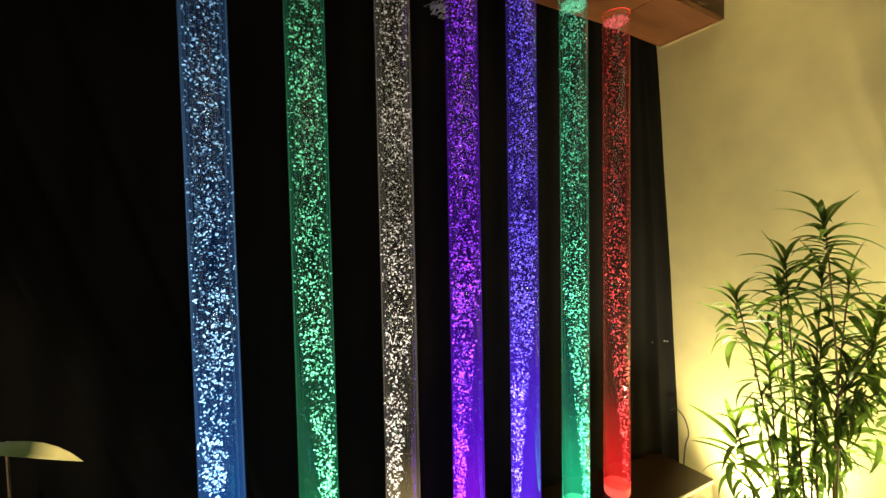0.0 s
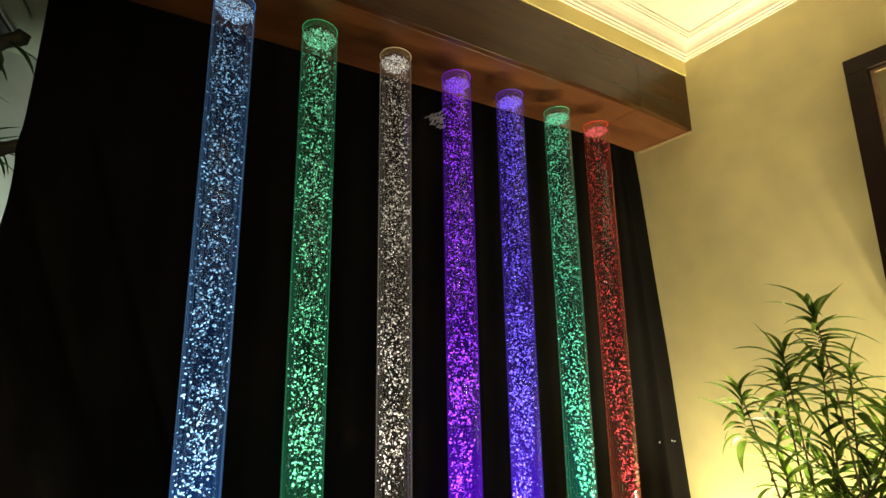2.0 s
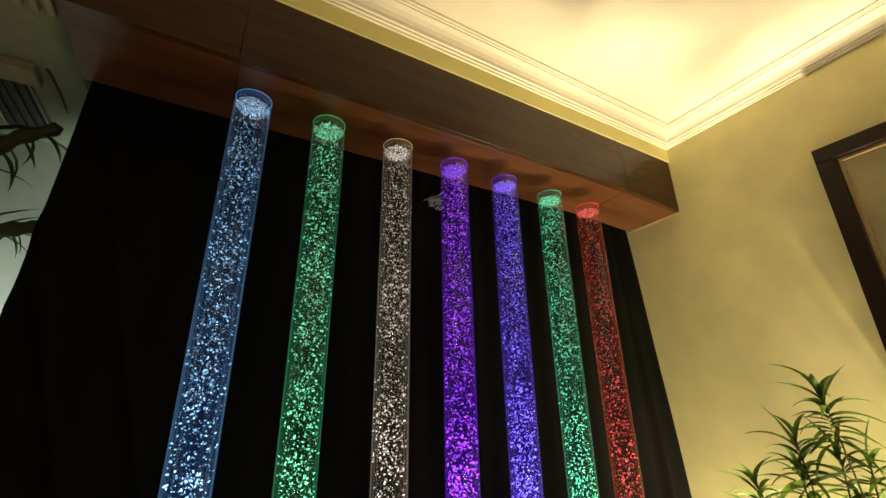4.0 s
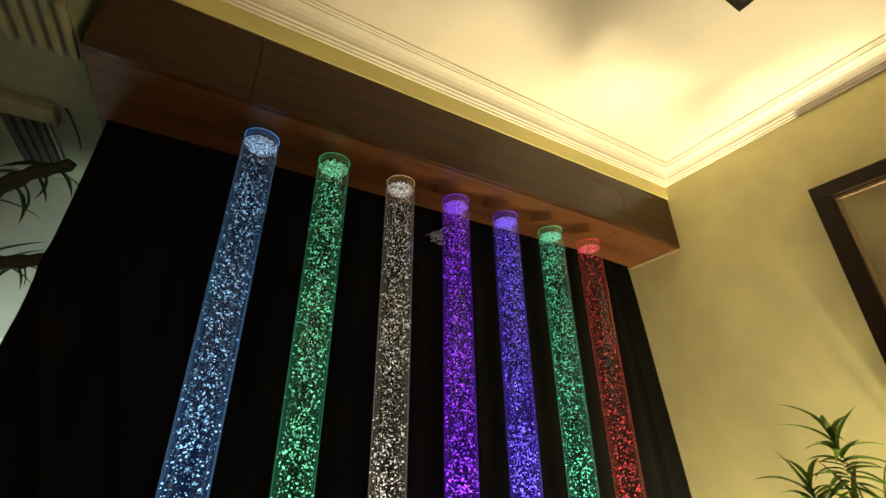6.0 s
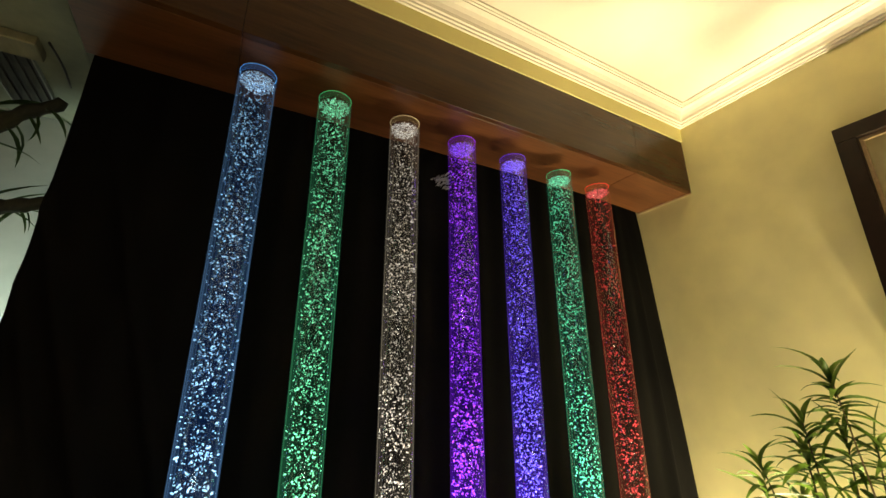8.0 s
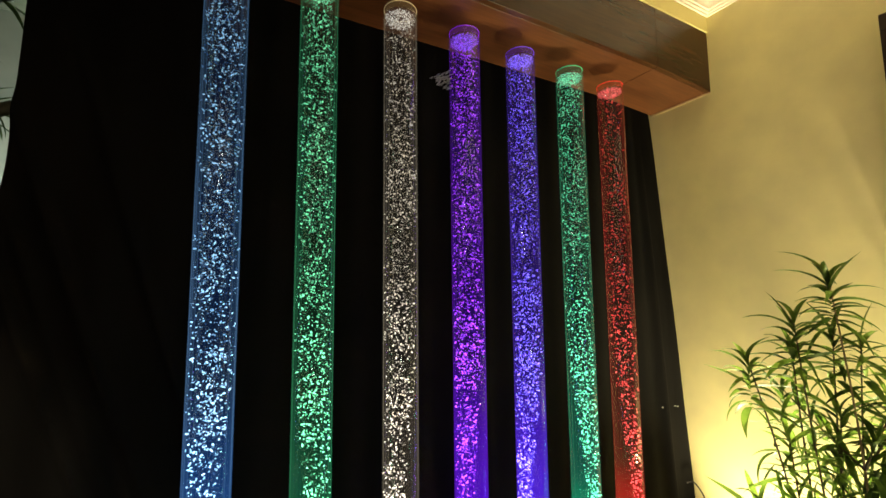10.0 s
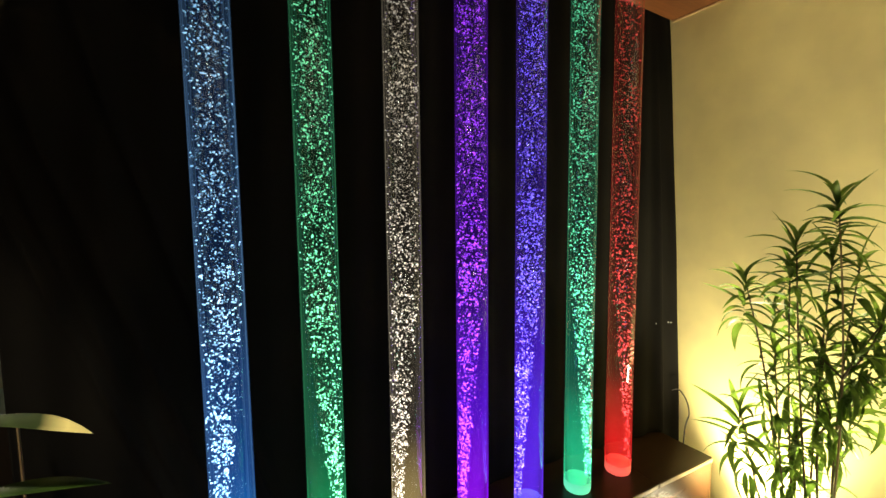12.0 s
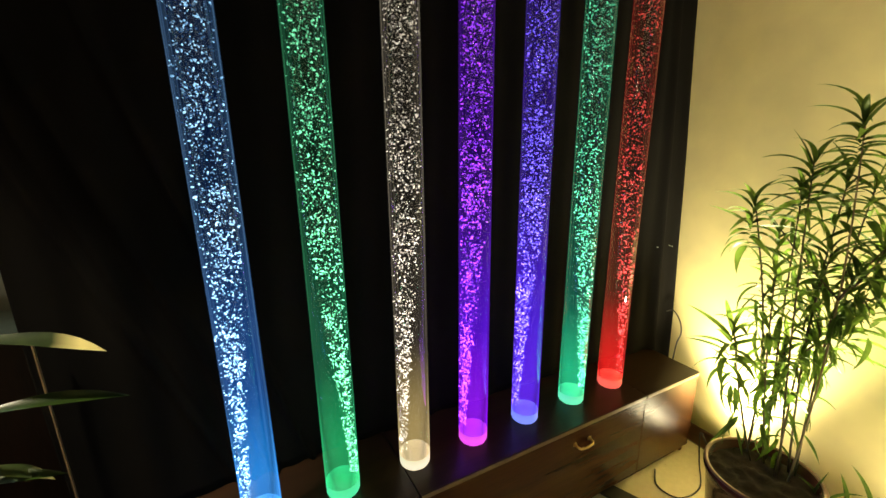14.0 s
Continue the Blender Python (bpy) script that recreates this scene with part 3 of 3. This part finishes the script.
plant_pot = thing("plant_pot", (PX, PY, FLOOR), "round maroon glazed pot with a highlight-coloured rim, full of soil", "pot")
part("pot_body", lathe([(0, 0), (0.105, 0), (0.112, 0.01), (0.136, 0.16), (0.149, 0.28), (0.152, 0.315), (0.161, 0.322), (0.163, 0.342), (0.158, 0.347), (0.149, 0.345), (0.145, 0.30), (0, 0.295)], 56), M_POT, plant_pot, smooth=True)
# lighter ring: the maroon rim's thin highlights put into its colour
part("rim", lathe([(0.150, 0.3465), (0.153, 0.351), (0.160, 0.351), (0.1625, 0.346), (0.150, 0.3465)], 56), M_RIM, plant_pot, "rim edge with its highlight in the colour", True)
bm = bmesh.new()
bmesh.ops.create_grid(bm, x_segments=30, y_segments=30, size=0.147)
for v in list(bm.verts):
    r = math.hypot(v.co.x, v.co.y)
    if r > 0.146:
        v.co.x, v.co.y = v.co.x / r * 0.146, v.co.y / r * 0.146
    v.co.z = 0.315 + 0.012 * noise.noise(v.co * 30) + 0.006 * noise.noise(v.co * 90)
part("soil", bm, M_SOIL, plant_pot, "dark crumbly potting soil", True)

plant = thing("dracaena_plant", (PX, PY, FLOOR + 0.315), "tall green dracaena with thin canes and narrow leaves, in a pot", "plant")
SHOOTS = [  # foot x, y; top x, y, z; leaves in the top tuft; dry cane
    (0.070, -0.045, 0.879, -0.530, 1.33, 26, True), (0.096, 0.090, 0.684, -0.400, 1.10, 22, False), (0.120, 0.040, 0.822, -0.450, 1.13, 22, False),
    (0.097, -0.010, 0.800, -0.470, 1.21, 20, False), (0.110, -0.030, 0.945, -0.505, 1.17, 20, False), (0.060, -0.015, 0.930, -0.510, 0.95, 18, False),
    (0.070, 0.060, 0.650, -0.420, 0.73, 20, False), (0.115, -0.045, 0.965, -0.560, 1.16, 16, False), (0.090, 0.030, 0.785, -0.440, 0.89, 16, False),
    (0.115, -0.020, 1.030, -0.570, 0.74, 14, False), (0.100, 0.010, 0.920, -0.500, 0.75, 14, False), (0.105, 0.030, 0.880, -0.470, 0.62, 12, False),
    (0.110, -0.040, 1.010, -0.600, 0.97, 18, False), (0.095, -0.060, 0.960, -0.625, 0.84, 16, False), (0.115, -0.030, 1.050, -0.600, 1.07, 16, False),
    (0.115, 0.060, 0.985, -0.350, 0.98, 12, False), (0.070, -0.070, 0.955, -0.735, 0.17, 9, False),
]
foot_z = FLOOR + 0.315
canes = []
for fx, fy, tx, ty, tz, count, dry in SHOOTS:
    a, b = Vector((fx, fy, -0.02)), Vector((tx - PX, ty - PY, tz + 0.012 - foot_z))
    if len(canes) >= 9 and tz > 0.3:  # side shoots leave the nearest of the main canes
        a = min((p for cane, old in canes[:9] for p in cane[2:6] if p.z < b.z - 0.12), key=lambda p: (p - b).length)
    pts = bend(a, b, (rnd.uniform(-0.04, 0.04), rnd.uniform(-0.04, 0.04), 0), 9)
    part("stem", sweep(pts, [0.0036 - 0.0016 * k / 9 for k in range(10)], 7), M_DRY if dry else M_STEM, plant, "pale dry cane" if dry else "", True)
    whorl(plant, b, round(count * 1.15), 1.0, 1.0, 0.13)
    canes.append((pts, dry))
for pts, dry in canes:
    for k in (2, 3, 4, 5, 6, 7):
        if rnd.random() < 0.6 and not (dry and k < 7):
            whorl(plant, pts[k], rnd.randint(3, 7), 0.8, 1.8, 0.09)

join_rest(plant, M_LEAF)

# the broad-leaved plant beside the curtain
lily_pot = thing("plant_pot", (-1.36, -0.12, FLOOR), "dark plain round pot on the floor", "pot")
part("pot_body", lathe([(0, 0), (0.12, 0), (0.16, 0.28), (0.17, 0.30), (0.17, 0.32), (0.155, 0.32), (0.15, 0.29), (0, 0.285)], 40), M_BLACK, lily_pot, smooth=True)
lily = thing("broad_leaf_plant", (-1.36, -0.12, FLOOR + 0.285), "broad-leaved green plant with pale leaf tips, in a pot", "plant")
BROAD = [leaf_mesh("leaf", 0.30, 0.050, d, M_LILY, 0.18, 12, 0.15, belly=2.0) for d in (0.75, 0.9, 1.2)]
PLAIN = leaf_mesh("leaf", 0.30, 0.045, 0.5, M_LILY_GREEN, 0.18, 10, 0.2, belly=1.3)
LILY = [(-0.900, 0.00, 0.895, 0.02), (-0.859, 0.00, 0.750, 0.05), (-0.935, 0.00, 0.645, 0.10), (-0.945, -0.02, 0.605, -0.1), (-0.896, -0.02, 0.50, 0.1),
        (-1.03, -0.06, 0.82, -0.1), (-1.50, -0.40, 0.80, 4.2), (-1.68, -0.10, 0.75, 3.2), (-1.35, 0.10, 0.85, 1.5), (-1.55, 0.06, 0.65, 2.4), (-1.10, -0.30, 0.60, -0.7)]
for k, (x, y, z, head) in enumerate(LILY):  # leaf tips and headings
    d = Vector((math.cos(head), math.sin(head), 0))
    root = Vector((x + 1.36, y + 0.12, z - FLOOR - 0.285)) - d * 0.27 + Vector((0, 0, 0.06))
    part("stem", sweep(bend((0.02 * d.x, 0.02 * d.y, 0), root, d * -0.02, 6), 0.004, 6), M_STEM, lily, smooth=True)
    put_leaf(BROAD[(0, 0, 2, 0, 0, 2)[k]] if k in (0, 2, 5) else PLAIN, lily, root, head, 0.05, 0.3, (0.95, 0.85, 0.7, 0.7, 0.8, 0.8)[k % 6])

# the palm in the corner behind the curtain
palm_pot = thing("plant_pot", (-1.75, 0.33, FLOOR), "dark plain round pot on the floor", "pot")
part("pot_body", lathe([(0, 0), (0.13, 0), (0.17, 0.30), (0.18, 0.32), (0.18, 0.34), (0.165, 0.34), (0.16, 0.31), (0, 0.305)], 40), M_BLACK, palm_pot, smooth=True)
palm = thing("palm_plant", (-1.75, 0.33, FLOOR + 0.305), "tall dark plant with thick branches and drooping leaves, in a pot", "plant")
PINNA = [leaf_mesh("leaf", 0.19, 0.026, d, M_PALM, 0.25, 5, 0.3) for d in (0.5, 1.0, 1.5)]


def branch(points, thick):
    """A gnarled limb through the points, given in the room."""
    o = Vector((-1.75, 0.33, FLOOR + 0.305))
    pts = []
    for p, q in zip(points, points[1:]):
        for k in range(5):
            f = k / 5
            w = Vector(p).lerp(Vector(q), f) - o
            pts.append(w + 0.006 * Vector((math.sin(17 * w.z), math.cos(23 * w.z), math.sin(29 * w.x))))
    pts.append(Vector(points[-1]) - o)
    n = len(pts)
    part("branch", sweep(pts, [thick * (1 - 0.45 * k / n) * (1 + 0.16 * math.sin(k * 2.1)) for k in range(n)], 8), M_BARK, palm, smooth=True)
    return pts


branch(((-1.75, 0.33, FLOOR + 0.306), (-1.72, 0.36, 0.9), (-1.62, 0.40, 1.55)), 0.034)
upper = branch(((-1.70, 0.37, 1.2), (-1.45, 0.42, 1.86), (-1.302, 0.42, 1.993), (-1.248, 0.42, 2.085), (-1.17, 0.42, 2.155)), 0.030)
lower = branch(((-1.62, 0.40, 1.54), (-1.40, 0.42, 1.74), (-1.238, 0.42, 1.786), (-1.156, 0.42, 1.826), (-1.06, 0.42, 1.84)), 0.028)
for pts, k, head, rise, size in ((upper, 10, 1.9, 0.9, 0.75), (upper, 10, 2.6, 1.2, 0.6), (upper, 12, -0.2, -0.5, 0.75), (upper, 13, 0.1, -0.6, 0.7), (upper, 16, -0.1, -0.9, 0.55),
                                 (upper, 14, 3.0, 0.3, 0.6), (upper, 17, 0.2, -0.1, 0.8), (upper, 17, -0.6, -0.2, 0.7), (upper, 18, 3.4, -0.1, 0.8), (upper, 8, -0.3, -0.3, 0.9),
                                 (upper, 9, -0.1, 0.3, 0.9), (lower, 12, -0.2, -0.7, 0.45), (lower, 13, 0.2, -1.0, 0.4), (lower, 13, 2.9, -0.8, 0.5), (lower, 9, 0.2, 0.3, 0.9),
                                 (lower, 8, -0.2, 0.8, 1.0), (upper, 15, -0.3, -0.8, 0.6), (upper, 17, 2.7, -0.3, 0.8), (upper, 11, 0.5, 1.2, 0.6), (lower, 10, 0.4, 0.9, 0.7), (lower, 15, 0.3, 0.3, 0.5), (lower, 11, 0.1, 0.1, 0.6)):
    put_leaf(rnd.choice(PINNA), palm, pts[k], head, rise, 0.4, size)
for head, high, reach in ((2.2, 1.7, 0.45), (3.3, 1.7, 0.5), (4.3, 1.5, 0.5)):
    d = Vector((math.cos(head), math.sin(head), 0))
    pts = [d * reach * f ** 1.8 + Vector((0, 0, high * (f - 0.12 * f ** 4))) for f in [k / 12 for k in range(13)]]
    part("frond_stalk", sweep(pts, [0.010 - 0.0006 * k for k in range(13)], 6), M_STEM, palm, smooth=True)
    for k in range(7, 13):
        for s in (-1, 1):
            put_leaf(rnd.choice(PINNA), palm, pts[k], head + s * rnd.uniform(0.6, 1.1), rnd.uniform(-0.6, 0.1), 0, rnd.uniform(0.8, 1.2))

# ---- lamps that are seen or mirrored ----
def uplight(place, power, label="small black floor spotlight shining up, lens glowing", colour=WARM):
    t = thing("floor_uplight", place, label, "spotlight")
    part("body", lathe([(0, 0), (0.05, 0), (0.05, 0.006), (0.014, 0.010), (0.014, 0.03), (0.036, 0.034), (0.040, 0.085), (0.036, 0.085), (0.034, 0.070), (0, 0.068)], 32), M_BLACK, t, smooth=True)
    part("lens", lathe([(0, 0.072), (0.033, 0.072), (0.033, 0.074), (0, 0.076)], 32), glow("lens_glow", colour, power), t, "glowing lens", True)
    return t


uplight((1.06, -0.28, FLOOR), 8)
uplight((1.06, -0.93, FLOOR), 8)
counter = thing("side_cabinet", (-1.80, 0.56, FLOOR), "brown wooden cabinet with a red-edged top", "cabinet")
part("body", box(-0.75, 0.68, -0.10, 0.135, 0, 0.875, 0.002), M_FRAME, counter)
part("top", box(-0.76, 0.69, -0.11, 0.137, 0.876, 0.895, 0.002), M_PAPER, counter, "pale top board")
part("edge_band", box(-0.758, 0.688, -0.1135, -0.1105, 0.877, 0.894), M_RED, counter, "red front edge")
uplight((-1.42, 0.50, FLOOR + 0.896), 4, "small black spotlight shining up on the cabinet", (0.86, 1.0, 0.88))


def floor_lantern(x, y):
    t = thing("floor_lantern", (x, y, FLOOR), "round glowing paper floor lantern", "lantern", "floor lanterns behind")
    part("base", lathe([(0, 0), (0.12, 0), (0.12, 0.012), (0.03, 0.018), (0.03, 0.13), (0, 0.13)], 32), M_BLACK, t, smooth=True)
    part("shade", lathe([(0, 0.131), (0.075, 0.132), (0.090, 0.20), (0.090, 0.38), (0.075, 0.45), (0, 0.451)], 32), glow("lantern_paper", (1.0, 0.86, 0.66), 24.0), t, "glowing paper shade", True)


for x, y in ((-1.00, -2.5), (-0.35, -2.5)):
    floor_lantern(x, y)

down = thing("ceiling_downlight", (-1.45, -0.12, 2.2085), "small round downlight under the lowered ceiling", "downlight")
part("ring", lathe([(0.045, -0.001), (0.062, -0.001), (0.060, -0.006), (0.047, -0.008), (0.045, -0.001)], 40), M_BLACK, down, smooth=True)
part("lens", lathe([(0, -0.003), (0.045, -0.003), (0.045, -0.001), (0, -0.001)], 40), glow("downlight_glow", (1.0, 0.86, 0.6), 4), down)

spot = thing("ceiling_fixture", (0.485, -0.885, CEIL), "dark square fixture on the ceiling", "ceiling light")
part("housing", box(-0.085, 0.085, -0.085, 0.085, -0.02, -0.001, 0.004), M_FRAME, spot)
part("grille", box(-0.06, 0.06, -0.06, 0.06, -0.024, -0.0205, 0.001), M_BLACK, spot)

# ---- picture on the wall ----
pic = thing("framed_picture", (EAST - 0.002, -1.177, 1.742), "olive print in a wide dark wooden frame", "picture")
PW, PH, FW = 0.55, 0.43, 0.055
for a, b, c, d in ((-PW, PW, PH - FW, PH), (-PW, PW, -PH, -PH + FW), (-PW, -PW + FW, -PH + FW + 0.0005, PH - FW - 0.0005), (PW - FW, PW, -PH + FW + 0.0005, PH - FW - 0.0005)):
    part("frame_bar", box(-0.038, 0, a, b, c, d, 0.003), M_FRAME, pic)
IN = PW - FW
for a, b, c, d in ((-IN, IN, PH - FW - 0.012, PH - FW - 0.001), (-IN, IN, -PH + FW + 0.001, -PH + FW + 0.012), (-IN, -IN + 0.011, -PH + FW + 0.013, PH - FW - 0.013), (IN - 0.011, IN, -PH + FW + 0.013, PH - FW - 0.013)):
    part("slip", box(-0.018, -0.006, a, b, c, d, 0.001), M_EDGE, pic, "thin pale inner slip")
part("print", box(-0.0055, -0.001, -IN, IN, -PH + FW, PH - FW), M_ART, pic)

# ---- the far corner past the curtain ----
SOF = 2.225
slats = tagged(part("ceiling_soffit", box(WEST + 0.01, -1.098, -0.17, NORTH - 0.004, SOF, CEIL - 0.004, 0.003), M_SOFFIT), "lowered dull green ceiling corner with ribbed slats", "ceiling panel", kind="structure")
for k in range(14):
    x = -1.104 - 0.030 * k
    part("slat", box(x - 0.017, x, -0.168, 0.0, SOF - 0.016, SOF - 0.0005, 0.003), M_SLAT, slats)
vent = thing("ceiling_vent", (-1.29, 0.31, SOF - 0.001), "dark dusty vent panel with olive rail on the lowered ceiling", "vent")
part("front_rail", box(-0.12, 0.094, -0.080, -0.004, -0.030, 0, 0.004), M_SLAT, vent)
part("panel", box(-0.055, 0.055, 0.0, 0.30, -0.010, 0, 0.002), M_BLACK, vent)
for k in range(4):
    part("slat", box(-0.048 + 0.026 * k, -0.030 + 0.026 * k, 0.006, 0.294, -0.016, -0.0105, 0.002), M_DUST, vent)
for x in (-0.060, 0.0555):
    part("side_trim", box(x, x + 0.0045, 0.0, 0.30, -0.014, 0, 0.001), M_PAPER, vent, "thin pale trim")
vent_cable = thing("vent_cable", (-1.176, 0.24, SOF - 0.004), "thin dark cable along the lowered ceiling", "cable")
part("wire", sweep(bend((0, 0, 0), (0.006, 0.20, -0.004), Vector((0.006, 0, 0)), 8), 0.003, 6), M_BLACK, vent_cable, smooth=True)

# ---- cables and clutter ----
def cable(points, label):
    return tagged(part("cable", sweep(points, 0.0032, 6), M_BLACK, smooth=True), label, "cable")


def smooth_line(points, steps=6):
    pts = [Vector(p) for p in points]
    pts = [pts[0]] + pts + [pts[-1]]
    out = []
    for a, b, c, d in zip(pts, pts[1:], pts[2:], pts[3:]):
        for k in range(steps):
            t = k / steps
            out.append(0.5 * ((2 * b) + (c - a) * t + (2 * a - 5 * b + 4 * c - d) * t * t + (3 * b - a - 3 * c + d) * t ** 3))
    return out + [pts[-1]]


cable(smooth_line([(1.13, 0.09, 0.50), (1.14, 0.065, 0.51), (1.15, 0.035, 0.47), (1.15, 0.02, 0.41), (1.14, 0.03, 0.34), (1.12, 0.03, 0.1), (1.11, 0.02, FLOOR + 0.004)]), "thin black cable looping beside the cabinet")
cable(smooth_line([(1.06, -0.30, FLOOR + 0.02), (1.09, -0.22, FLOOR + 0.05), (1.08, -0.17, 0.03), (1.05, -0.20, FLOOR + 0.01), (0.92, -0.28, FLOOR + 0.004), (0.80, -0.27, FLOOR + 0.004), (0.78, -0.19, FLOOR + 0.004), (0.85, -0.13, FLOOR + 0.004)]), "thin black cable lying on the floor")
bm = box(-0.40, 0.40, -0.035, 0.035, 0, 0.012, 0.003)
bm.transform(Matrix.Translation((0.70, -0.40, FLOOR)) @ Matrix.Rotation(radians(112), 4, "Z"))
tagged(part("floor_strip", bm, M_BLACK), "flat black rubber strip lying on the floor", "cable cover")

# a soft glint of light on the curtain, built as pale shreds
rs = random.Random(3)
bm = bmesh.new()
for k in range(70):  # pale shreds inside a wedge
    f = rs.random() ** 0.7
    c = Vector((-0.085 * (1 - f), rs.uniform(-0.004, 0.0), rs.uniform(-0.055, 0.035) * f - 0.022 * (1 - f)))
    a, s = rs.uniform(0.3, 1.0), rs.uniform(0.003, 0.009)
    q = [bm.verts.new(c + Vector((s * math.cos(a + h) * w, rs.uniform(-0.002, 0.002), s * math.sin(a + h) * w))) for h, w in ((0, 1.6), (1.6, 0.5), (3.1, 1.6), (4.7, 0.5))]
    bm.faces.new(q)
bmesh.ops.solidify(bm, geom=bm.faces[:], thickness=0.0005)
scrap = tagged(part("plastic_scrap", bm, M_GLINT_PIN), "pale shreds standing for a glint on the curtain", "plastic scrap")
scrap.location = (0.045, 0.165, 2.072)
for x, z in ((1.03, 0.82), (1.115, 0.815), (1.135, 0.81)):
    pin = tagged(part("curtain_pin", lathe([(0, -0.003), (0.002, -0.002), (0.003, 0), (0.002, 0.002), (0, 0.003)], 10), M_GLINT_PIN, smooth=True), "tiny pale pin in the black curtain", "pin", "curtain pins")
    pin.location = (x, 0.11, z)

# ---- floor tiles ----
tile = box(-0.2985, 0.2985, -0.2985, 0.2985, -0.0038, 0, 0.001)
tile_mesh = bpy.data.meshes.new("tile")
tile.to_mesh(tile_mesh)
tile.free()
tile_mesh.materials.append(M_FLOOR)
for i in range(8):
    for j in range(9):
        ob = new("tile", tile_mesh)
        ob.parent = floor
        ob.location = (EAST - 0.32 - 0.6 * i, NORTH - 0.32 - 0.6 * j, FLOOR)
